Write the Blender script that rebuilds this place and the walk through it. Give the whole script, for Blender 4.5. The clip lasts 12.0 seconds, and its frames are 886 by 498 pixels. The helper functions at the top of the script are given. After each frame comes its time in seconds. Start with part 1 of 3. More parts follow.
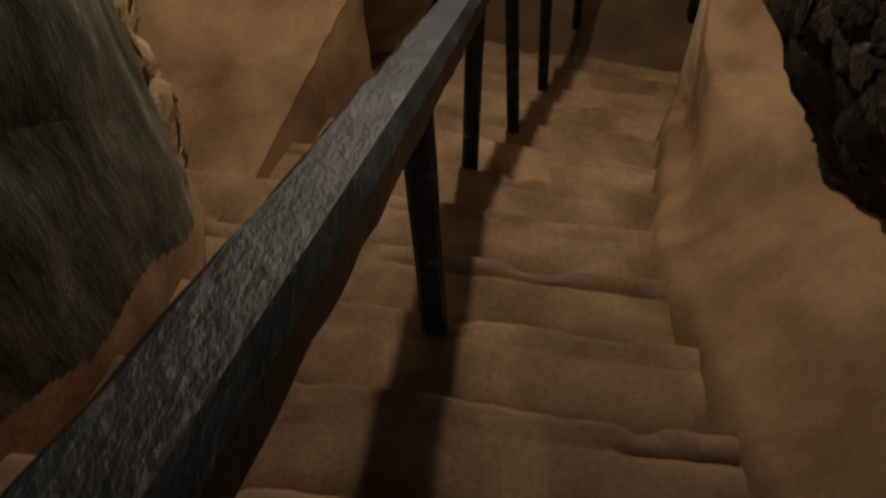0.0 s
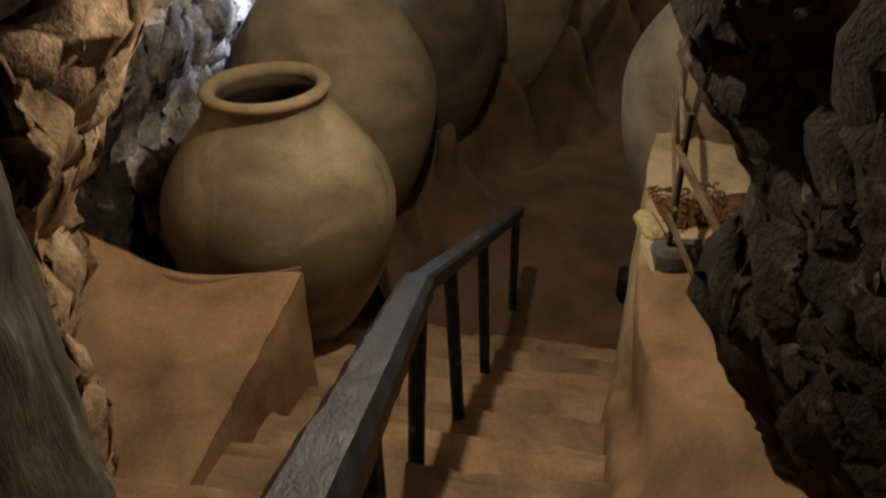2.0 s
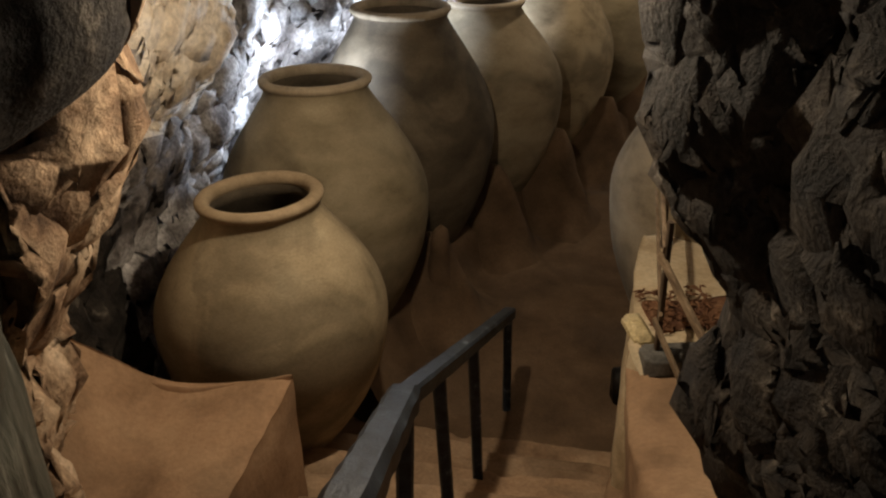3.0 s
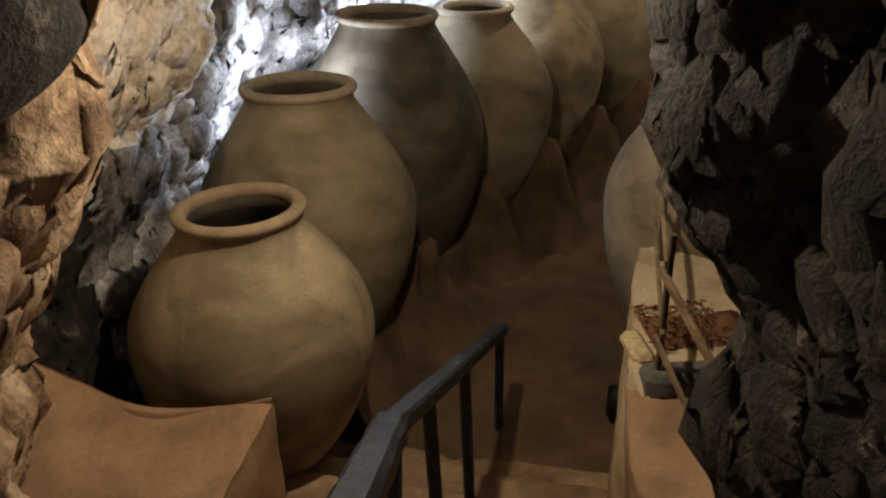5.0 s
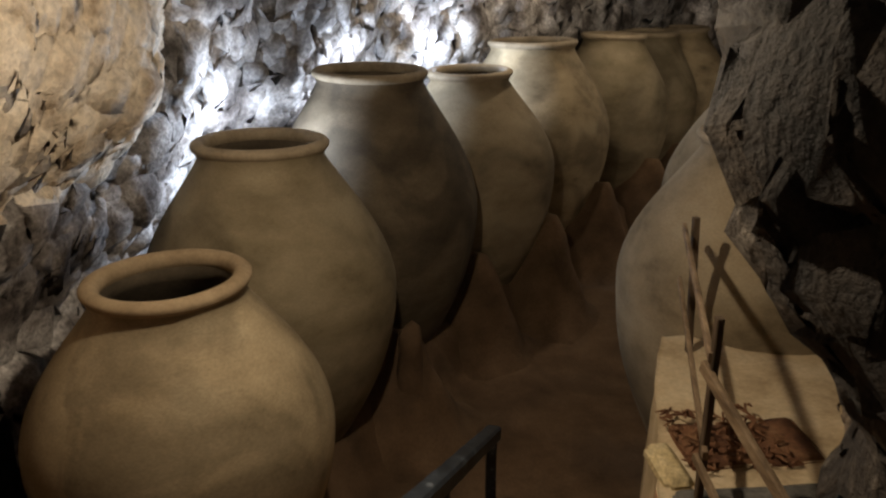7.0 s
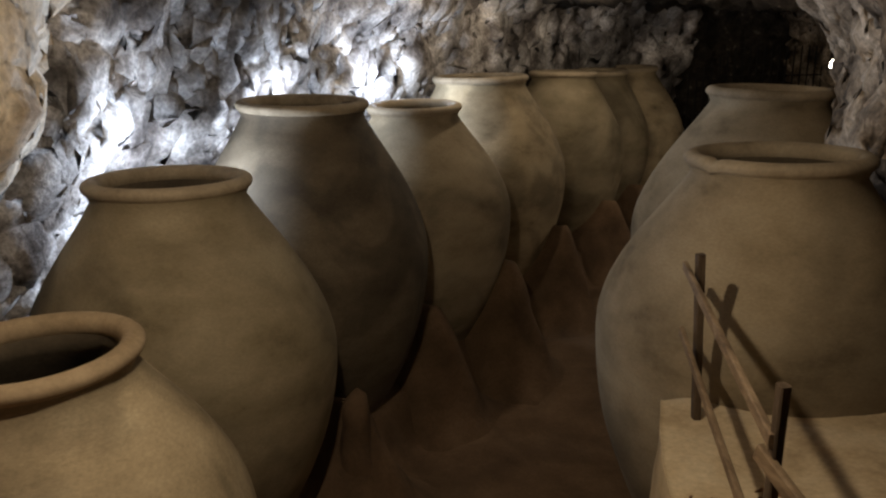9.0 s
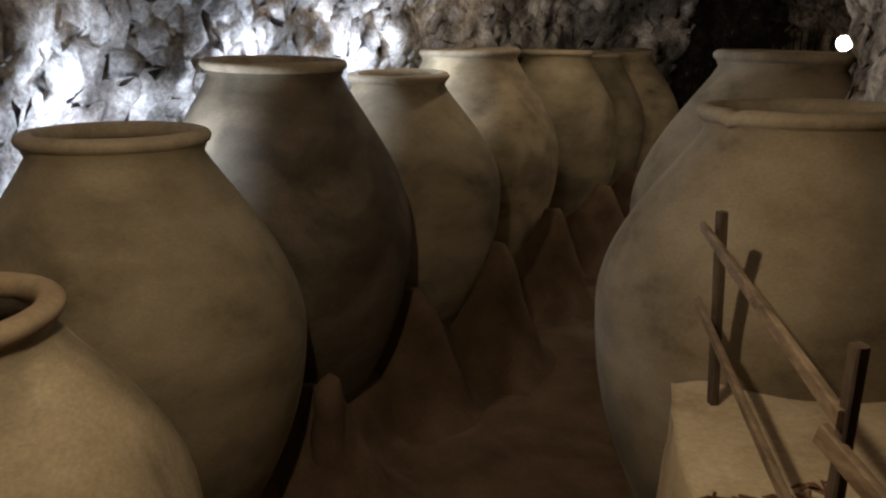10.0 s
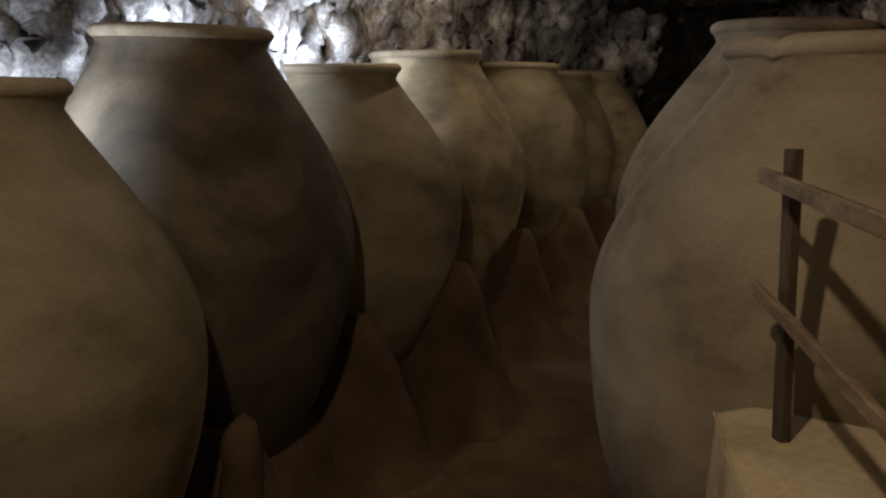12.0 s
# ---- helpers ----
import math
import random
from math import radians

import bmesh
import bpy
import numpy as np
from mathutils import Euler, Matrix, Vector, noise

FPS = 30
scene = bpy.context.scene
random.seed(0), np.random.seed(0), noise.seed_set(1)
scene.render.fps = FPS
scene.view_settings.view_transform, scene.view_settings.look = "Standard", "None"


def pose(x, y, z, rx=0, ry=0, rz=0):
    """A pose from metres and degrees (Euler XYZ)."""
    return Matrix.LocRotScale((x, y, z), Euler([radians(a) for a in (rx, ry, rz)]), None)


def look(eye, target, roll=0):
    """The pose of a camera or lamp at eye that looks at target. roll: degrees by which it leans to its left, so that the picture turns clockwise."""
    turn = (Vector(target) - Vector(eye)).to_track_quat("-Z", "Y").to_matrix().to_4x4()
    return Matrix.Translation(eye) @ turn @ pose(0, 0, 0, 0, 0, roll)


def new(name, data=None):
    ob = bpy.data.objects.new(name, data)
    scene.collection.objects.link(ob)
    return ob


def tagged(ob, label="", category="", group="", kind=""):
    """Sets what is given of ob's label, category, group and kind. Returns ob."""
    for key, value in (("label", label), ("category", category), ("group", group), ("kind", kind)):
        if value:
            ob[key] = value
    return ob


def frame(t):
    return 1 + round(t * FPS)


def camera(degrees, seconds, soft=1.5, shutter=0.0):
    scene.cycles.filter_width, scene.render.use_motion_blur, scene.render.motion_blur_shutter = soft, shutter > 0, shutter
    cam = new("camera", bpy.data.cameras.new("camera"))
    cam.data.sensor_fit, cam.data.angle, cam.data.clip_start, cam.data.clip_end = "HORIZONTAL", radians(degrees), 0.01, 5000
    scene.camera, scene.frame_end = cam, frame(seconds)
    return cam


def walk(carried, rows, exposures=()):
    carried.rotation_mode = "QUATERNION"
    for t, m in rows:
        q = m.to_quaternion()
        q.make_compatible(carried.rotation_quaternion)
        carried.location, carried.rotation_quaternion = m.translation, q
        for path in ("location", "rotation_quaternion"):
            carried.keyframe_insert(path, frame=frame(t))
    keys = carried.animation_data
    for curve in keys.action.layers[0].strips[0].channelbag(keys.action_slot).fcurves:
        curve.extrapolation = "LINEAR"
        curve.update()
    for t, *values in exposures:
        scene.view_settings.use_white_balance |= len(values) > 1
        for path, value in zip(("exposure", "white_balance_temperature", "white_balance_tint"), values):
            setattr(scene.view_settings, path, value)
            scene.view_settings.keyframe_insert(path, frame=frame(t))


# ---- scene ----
cam = camera(57.8, 12.0, soft=2.2, shutter=0.4)
PATH = [
    (0, (0.325, 0.680, 1.582), (0.267, 1.920, 0.014), -3.2),
    (0.5, (0.292, 0.730, 1.582), (0.315, 2.105, 0.130), -1.5),
    (1, (0.307, 0.753, 1.614), (0.342, 2.225, 0.259), -2.2),
    (1.5, (0.309, 0.778, 1.646), (0.390, 2.357, 0.422), -1.2),
    (2, (0.315, 0.776, 1.654), (0.426, 2.449, 0.563), -0.7),
    (2.5, (0.323, 0.791, 1.702), (0.450, 2.519, 0.702), -0.6),
    (2.8, (0.347, 0.759, 1.716), (0.473, 2.529, 0.793), -1.0),
    (3, (0.370, 0.765, 1.745), (0.492, 2.550, 0.850), -1.2),
    (5, (0.381, 0.959, 1.672), (0.533, 2.752, 0.800), -1.1),
    (5.5, (0.418, 1.088, 1.620), (0.582, 2.890, 0.767), -0.4),
    (6, (0.425, 1.274, 1.538), (0.599, 3.077, 0.690), -0.4),
    (6.5, (0.496, 1.490, 1.415), (0.655, 3.332, 0.653), -0.1),
    (8.5, (0.579, 2.235, 1.080), (0.795, 4.144, 0.524), 0.2),
    (9, (0.589, 2.388, 1.043), (0.892, 4.288, 0.498), -0.6),
    (9.5, (0.643, 2.562, 0.896), (0.947, 4.460, 0.344), 0.0),
    (10, (0.678, 2.756, 0.788), (1.008, 4.651, 0.239), 0.1),
    (10.5, (0.712, 2.907, 0.706), (1.104, 4.783, 0.133), -1.0),
    (11, (0.794, 3.106, 0.609), (1.231, 4.989, 0.096), -0.3),
    (11.5, (0.809, 3.338, 0.446), (1.229, 5.230, -0.052), -0.7),
    (12, (0.871, 3.552, 0.351), (1.303, 5.458, -0.076), 0.3),
]
walk(cam, [(t, look(eye, target, roll)) for t, eye, target, roll in PATH], [(0.0, -0.25), (2.0, -0.05), (3.0, 0.0), (5.0, -0.04), (6.5, -0.14), (8.5, -0.3), (10.5, -0.5), (12.0, -0.7)])

# ---- light ----
WARM, COOL = (1.0, 0.82, 0.60), (0.68, 0.80, 1.0)
world = bpy.data.worlds.new("world")
scene.world = world
world.use_nodes = True
world.node_tree.nodes["Background"].inputs[0].default_value = (0.5, 0.45, 0.4, 1)
world.node_tree.nodes["Background"].inputs[1].default_value = 0.0
scene.view_settings.exposure = 0.0


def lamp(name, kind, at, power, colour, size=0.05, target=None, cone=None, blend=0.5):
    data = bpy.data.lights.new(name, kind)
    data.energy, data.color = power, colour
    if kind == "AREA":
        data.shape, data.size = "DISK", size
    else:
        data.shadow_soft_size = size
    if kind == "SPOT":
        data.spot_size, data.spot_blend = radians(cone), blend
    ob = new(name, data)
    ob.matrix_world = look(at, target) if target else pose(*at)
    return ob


# warm lamp under the roof over the stairs, cool lamps behind the jars, a lamp at the far end
lamp("stair_lamp", "POINT", (0.5, 4.05, 1.45), 112, WARM, 0.04)
lamp("jar_row_lamp", "POINT", (-0.18, 7.14, 0.18), 54, COOL, 0.08)
lamp("jar_row_lamp", "POINT", (0.40, 8.56, 0.42), 58, COOL, 0.08)
lamp("jar_row_lamp", "POINT", (1.32, 9.62, 0.50), 62, COOL, 0.08)
lamp("jar_row_lamp", "POINT", (2.15, 11.15, 0.55), 125, COOL, 0.08)
lamp("jar_row_lamp", "POINT", (3.3, 12.45, 0.5), 95, (0.95, 0.93, 0.9), 0.08)
lamp("path_lamp", "POINT", (2.0, 9.0, 1.6), 44, WARM, 0.05)
lamp("path_lamp", "POINT", (3.45, 10.75, 1.2), 24, WARM, 0.05)
lamp("far_lamp", "POINT", (5.72, 9.80, 0.52), 38, (1.0, 0.86, 0.68), 0.05)
# unseen cool fill by an assumed doorway, added for the near rock and rail
lamp("entry_fill", "AREA", (0.5, -1.05, 2.2), 3.0, (0.72, 0.85, 1.0), 0.9, (0.0, 2.2, 0.3))


# ---- materials ----
def material(name, colours, scale=3.0, rough=0.85, bump=0.3, fine=40.0, metal=0.0, spec=0.3, detail=6.0,
             streak=None, fine_mix=0.35, bump_dist=0.02, island=0.0, low=0.32, high=0.68, stain=0.0, stain_scale=1.1):
    """A mottled surface: colours blended by a coarse noise, grain by a fine one, both with relief."""
    m = bpy.data.materials.new(name)
    m.use_nodes = True
    t = m.node_tree
    n, l = t.nodes, t.links
    b = n["Principled BSDF"]
    co = n.new("ShaderNodeTexCoord")
    src = co.outputs["Object"]
    if streak:
        mp = n.new("ShaderNodeMapping")
        mp.inputs["Scale"].default_value = streak
        l.new(src, mp.inputs[0])
        src = mp.outputs[0]
    a = n.new("ShaderNodeTexNoise")
    a.inputs["Scale"].default_value, a.inputs["Detail"].default_value, a.inputs["Roughness"].default_value = scale, detail, 0.6
    l.new(src, a.inputs["Vector"])
    r = n.new("ShaderNodeValToRGB")
    e = r.color_ramp.elements
    e[0].position, e[1].position = low, high
    e[0].color, e[1].color = (*colours[0], 1), (*colours[-1], 1)
    for i, c in enumerate(colours[1:-1]):
        x = e.new(low + (high - low) * (i + 1) / (len(colours) - 1))
        x.color = (*c, 1)
    l.new(a.outputs["Fac"], r.inputs[0])
    f = n.new("ShaderNodeTexNoise")
    f.inputs["Scale"].default_value, f.inputs["Detail"].default_value, f.inputs["Roughness"].default_value = fine, 5, 0.65
    l.new(src, f.inputs["Vector"])
    mr = n.new("ShaderNodeMapRange")
    mr.inputs[1].default_value, mr.inputs[2].default_value = 0.3, 0.7
    mr.inputs[3].default_value, mr.inputs[4].default_value = 1 - fine_mix, 1 + fine_mix
    l.new(f.outputs["Fac"], mr.inputs[0])
    mx = n.new("ShaderNodeMix")
    mx.data_type, mx.blend_type = "RGBA", "MULTIPLY"
    mx.inputs[0].default_value = 1
    l.new(r.outputs[0], mx.inputs[6])
    l.new(mr.outputs[0], mx.inputs[7])
    out = mx.outputs[2]
    if stain:
        st = n.new("ShaderNodeTexNoise")
        st.inputs["Scale"].default_value, st.inputs["Detail"].default_value, st.inputs["Distortion"].default_value = stain_scale, 4, 0.8
        oi0 = n.new("ShaderNodeObjectInfo")
        sh = n.new("ShaderNodeVectorMath")
        sh.operation = "ADD"
        l.new(co.outputs["Object"], sh.inputs[0])
        l.new(oi0.outputs["Location"], sh.inputs[1])
        l.new(sh.outputs[0], st.inputs["Vector"])
        sr = n.new("ShaderNodeMapRange")
        sr.interpolation_type = "SMOOTHSTEP"
        sr.inputs[1].default_value, sr.inputs[2].default_value = 0.40, 0.58
        sr.inputs[3].default_value, sr.inputs[4].default_value = 1 - stain, 1.0
        l.new(st.outputs["Fac"], sr.inputs[0])
        m3 = n.new("ShaderNodeMix")
        m3.data_type, m3.blend_type = "RGBA", "MULTIPLY"
        m3.inputs[0].default_value = 1
        l.new(out, m3.inputs[6])
        l.new(sr.outputs[0], m3.inputs[7])
        out = m3.outputs[2]
    if island:
        oi = n.new("ShaderNodeObjectInfo")
        mr2 = n.new("ShaderNodeMapRange")
        mr2.inputs[3].default_value, mr2.inputs[4].default_value = 1 - island, 1 + island
        l.new(oi.outputs["Random"], mr2.inputs[0])
        mx2 = n.new("ShaderNodeMix")
        mx2.data_type, mx2.blend_type = "RGBA", "MULTIPLY"
        mx2.inputs[0].default_value = 1
        l.new(out, mx2.inputs[6])
        l.new(mr2.outputs[0], mx2.inputs[7])
        out = mx2.outputs[2]
    l.new(out, b.inputs["Base Color"])
    b.inputs["Roughness"].default_value, b.inputs["Metallic"].default_value = rough, metal
    b.inputs["Specular IOR Level"].default_value = spec
    ad = n.new("ShaderNodeMath")
    ad.operation = "MULTIPLY_ADD"
    ad.inputs[1].default_value = 0.35
    l.new(f.outputs["Fac"], ad.inputs[0])
    l.new(a.outputs["Fac"], ad.inputs[2])
    bp = n.new("ShaderNodeBump")
    bp.inputs["Strength"].default_value, bp.inputs["Distance"].default_value = bump, bump_dist
    l.new(ad.outputs[0], bp.inputs["Height"])
    l.new(bp.outputs[0], b.inputs["Normal"])
    return m


ROCK = material("limestone", [(0.07, 0.058, 0.052), (0.22, 0.195, 0.18), (0.46, 0.43, 0.41), (0.74, 0.71, 0.69)], 2.2, 0.85, 1.0, 34, detail=11, bump_dist=0.04, fine_mix=0.5, low=0.36, high=0.62, stain=0.6, stain_scale=0.9)
CREAM = material("cream_limestone", [(0.38, 0.29, 0.2), (0.62, 0.52, 0.4), (0.72, 0.63, 0.51), (0.78, 0.7, 0.6)], 3.4, 0.88, 1.0, 22, detail=11, bump_dist=0.06, fine_mix=0.3, low=0.34, high=0.62)
# near-black holds the unlit rock faces' shade, the palest tone their lit flakes
ROCK_SHADED = material("dark_shaded_rock", [(0.009, 0.007, 0.006), (0.022, 0.017, 0.013), (0.048, 0.038, 0.029), (0.30, 0.26, 0.21)], 6.0, 0.85, 1.0, 42, detail=9, bump_dist=0.05, fine_mix=0.5, low=0.32, high=0.76)
ROCK_BROWN = material("brown_rock", [(0.06, 0.045, 0.033), (0.2, 0.155, 0.112), (0.4, 0.325, 0.245), (0.6, 0.51, 0.41)], 3.4, 0.9, 1.0, 26, detail=10, bump_dist=0.05, fine_mix=0.5, low=0.36, high=0.66)
TAN = material("tan_rock", [(0.08, 0.045, 0.026), (0.26, 0.165, 0.1), (0.44, 0.31, 0.2), (0.56, 0.42, 0.29)], 3.2, 0.88, 1.0, 26, detail=10, bump_dist=0.04, fine_mix=0.4, low=0.35, high=0.63)
ROCK_GREY = material("grey_rock", [(0.03, 0.032, 0.026), (0.11, 0.113, 0.092), (0.19, 0.19, 0.156), (0.62, 0.6, 0.54)], 3.4, 0.55, 0.8, 34, detail=9, bump_dist=0.02, streak=(3.2, 3.2, 0.7), low=0.32, high=0.76, fine_mix=0.45, stain=0.4, stain_scale=1.6)
EARTH = material("earth_plaster", [(0.26, 0.155, 0.085), (0.36, 0.225, 0.13), (0.43, 0.28, 0.165)], 2.4, 0.9, 0.6, 38, bump_dist=0.02, fine_mix=0.12, stain=0.25, stain_scale=2.2)
PALE = material("pale_plaster", [(0.36, 0.27, 0.16), (0.52, 0.41, 0.26), (0.6, 0.5, 0.34)], 3.5, 0.88, 0.4, 45, bump_dist=0.012, fine_mix=0.15)
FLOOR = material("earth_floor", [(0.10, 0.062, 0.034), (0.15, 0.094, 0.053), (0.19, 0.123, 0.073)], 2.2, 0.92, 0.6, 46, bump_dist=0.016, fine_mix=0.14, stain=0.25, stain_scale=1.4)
STEP = material("step_clay", [(0.25, 0.155, 0.09), (0.36, 0.235, 0.14), (0.45, 0.31, 0.195)], 3.0, 0.88, 0.55, 48, bump_dist=0.014, fine_mix=0.14, island=0.14, stain=0.3, stain_scale=2.6)
CLAY = material("jar_clay", [(0.132, 0.102, 0.061), (0.238, 0.187, 0.117), (0.298, 0.239, 0.155), (0.339, 0.278, 0.186)], 1.7, 0.85, 0.3, 60, bump_dist=0.006, streak=(1, 1, 1.8), fine_mix=0.12, island=0.12, stain=0.32)
# jar clay lightened where a jar stands lit, so light is in its tone
CLAY_LIT = material("pale_lit_jar_clay", [(0.171, 0.132, 0.078), (0.303, 0.239, 0.146), (0.379, 0.302, 0.190), (0.435, 0.356, 0.230)], 1.9, 0.82, 0.3, 60, bump_dist=0.006, streak=(1, 1, 1.8), fine_mix=0.16, stain=0.4, stain_scale=1.7)
# dark clay of its own, darkened further for the shade on this jar
CLAY_SHADED = material("brown_shaded_jar_clay", [(0.075, 0.056, 0.036), (0.112, 0.087, 0.056), (0.15, 0.118, 0.078)], 2.4, 0.85, 0.3, 60, bump_dist=0.006, streak=(1, 1, 1.8), fine_mix=0.16, stain=0.4, stain_scale=1.7)
# olive clay, also darkened for jars that get less light
CLAY_OLIVE = material("olive_jar_clay", [(0.106, 0.085, 0.049), (0.187, 0.151, 0.091), (0.243, 0.198, 0.126), (0.293, 0.244, 0.159)], 1.7, 0.85, 0.3, 60, bump_dist=0.006, streak=(1, 1, 1.8), fine_mix=0.12, stain=0.35)
# darker than the outer clays, for the jars' inner walls only
CLAY_INNER = material("dark_inner_clay", [(0.04, 0.031, 0.02), (0.08, 0.063, 0.042), (0.12, 0.094, 0.064)], 2.4, 0.9, 0.4, 50, bump_dist=0.006, fine_mix=0.2)
RIM = material("rim_clay", [(0.2, 0.145, 0.085), (0.28, 0.21, 0.13), (0.34, 0.262, 0.163)], 5, 0.85, 0.3, 60, bump_dist=0.006, fine_mix=0.12)
RIM_GREY = material("grey_rim_clay", [(0.192, 0.151, 0.098), (0.283, 0.228, 0.155), (0.353, 0.292, 0.204)], 5, 0.85, 0.3, 60, bump_dist=0.006, fine_mix=0.12)
# dark worn paint; its blue tint stands in for a cool sheen on the rail
PAINT = material("dark_painted_wood", [(0.006, 0.008, 0.010), (0.013, 0.018, 0.025), (0.028, 0.038, 0.052), (0.24, 0.27, 0.31)], 6, 0.45, 0.7, 30, spec=0.3, bump_dist=0.010, streak=(2.5, 0.6, 2.5), fine_mix=0.2, low=0.3, high=0.78)
WOOD = material("old_wood", [(0.09, 0.06, 0.035), (0.18, 0.125, 0.075), (0.28, 0.205, 0.13)], 7, 0.75, 0.5, 50, bump_dist=0.006, streak=(3, 0.5, 3), fine_mix=0.25)
WOOD_DARK = material("brown_post_wood", [(0.035, 0.024, 0.015), (0.07, 0.048, 0.03), (0.11, 0.078, 0.05)], 7, 0.75, 0.5, 50, bump_dist=0.006, streak=(3, 3, 0.6), fine_mix=0.25)
IRON = material("black_iron", [(0.01, 0.01, 0.01), (0.03, 0.026, 0.023)], 8, 0.55, 0.4, 60, metal=0.6, bump_dist=0.004)
STONE = material("dark_slab", [(0.05, 0.048, 0.042), (0.1, 0.095, 0.085), (0.15, 0.14, 0.125)], 5, 0.8, 0.6, 45, bump_dist=0.01)
RED = material("red_straw", [(0.08, 0.034, 0.018), (0.15, 0.07, 0.035), (0.22, 0.12, 0.062)], 9, 0.85, 0.5, 60, bump_dist=0.008, fine_mix=0.3, island=0.3)
OCHRE = material("ochre_block", [(0.38, 0.29, 0.14), (0.5, 0.4, 0.22), (0.57, 0.48, 0.3)], 5, 0.85, 0.4, 50, bump_dist=0.008)
ROOT = material("dry_root", [(0.035, 0.022, 0.014), (0.09, 0.06, 0.04)], 12, 0.9, 0.5, 60)
GLOW = bpy.data.materials.new("lit_bulb")
GLOW.use_nodes = True
GLOW.node_tree.nodes["Principled BSDF"].inputs["Emission Color"].default_value = (1.0, 0.93, 0.8, 1)
GLOW.node_tree.nodes["Principled BSDF"].inputs["Emission Strength"].default_value = 14


# ---- builders ----
def part(name, bm, mat, parent=None, label="", smooth=True):
    """Links a bmesh as one mesh object, under a thing or a part where one is given."""
    me = bpy.data.meshes.new(name)
    bmesh.ops.recalc_face_normals(bm, faces=bm.faces)
    bm.to_mesh(me)
    bm.free()
    me.materials.append(mat)
    if smooth:
        me.shade_smooth()
        if name in ("rail", "post", "bar", "crossbar"):
            me.set_sharp_from_angle(angle=radians(36))
    ob = new(name, me)
    if parent:
        ob.parent = parent
    if label:
        ob["label"] = label
    return ob


def mesh(name, verts, faces, mat, parent=None, smooth=True):
    me = bpy.data.meshes.new(name)
    me.from_pydata(verts, [], faces)
    me.materials.append(mat)
    me.update()
    if smooth:
        me.shade_smooth()
    ob = new(name, me)
    if parent:
        ob.parent = parent
    return ob


def thing(name, at, label, category, group="", kind="", turn=0):
    ob = new(name)
    ob.matrix_world = pose(*at, 0, 0, turn)
    return tagged(ob, label, category, group, kind)


def glide(points, s):
    """A smooth curve through rows of numbers; s runs from 0 to their count less one."""
    n = len(points)
    i = min(max(int(s), 0), n - 2)
    u = s - i
    p = [points[min(max(i + k, 0), n - 1)] for k in (-1, 0, 1, 2)]
    return [0.5 * (2 * b + (c - a) * u + (2 * a - 5 * b + 4 * c - d) * u * u + (3 * b - a - 3 * c + d) * u ** 3) for a, b, c, d in zip(*p)]


def bar(a, b, w, h, jitter=0.0, steps=10, chamfer=0.25, seed=0):
    """A hewn bar from a to b with chamfered edges and a slightly uneven surface."""
    a, b = Vector(a), Vector(b)
    d = (b - a).normalized()
    up = Vector((0, 0, 1)) if abs(d.z) < 0.95 else Vector((0, 1, 0))
    side = d.cross(up).normalized()
    up = side.cross(d)
    c = chamfer * min(w, h)
    ring = [(w / 2 - c, h / 2), (w / 2, h / 2 - c), (w / 2, c - h / 2), (w / 2 - c, -h / 2),
            (c - w / 2, -h / 2), (-w / 2, c - h / 2), (-w / 2, h / 2 - c), (c - w / 2, h / 2)]
    bm = bmesh.new()
    rows = []
    for i in range(steps + 1):
        p = a.lerp(b, i / steps)
        row = []
        for x, y in ring:
            q = p + side * x + up * y
            k = 1 + jitter * noise.noise(q * 9 + Vector((seed, 0, 0))) if jitter else 1
            row.append(bm.verts.new(p + (side * x + up * y) * k))
        rows.append(row)
    for r0, r1 in zip(rows, rows[1:]):
        for k in range(8):
            bm.faces.new((r0[k], r0[(k + 1) % 8], r1[(k + 1) % 8], r1[k]))
    bm.faces.new(rows[0][::-1])
    bm.faces.new(rows[-1])
    return bm


def block(x0, x1, y0, y1, z0, z1, bevel=0.01, rough=0.0, seg=2, seed=0, cuts=0):
    bm = bmesh.new()
    bmesh.ops.create_cube(bm, size=1)
    for v in bm.verts:
        v.co = Vector((x0 if v.co.x < 0 else x1, y0 if v.co.y < 0 else y1, z0 if v.co.z < 0 else z1))
    if cuts:
        bmesh.ops.subdivide_edges(bm, edges=bm.edges, cuts=cuts, use_grid_fill=True)
    if bevel:
        sharp = [e for e in bm.edges if len(e.link_faces) == 2 and e.calc_face_angle() > 0.5]
        bmesh.ops.bevel(bm, geom=sharp, offset=bevel, segments=seg, affect="EDGES")
    if rough:
        for v in bm.verts:
            v.co += Vector(noise.noise_vector(v.co * 3.5 + Vector((seed, seed, 0)))) * rough
    return bm


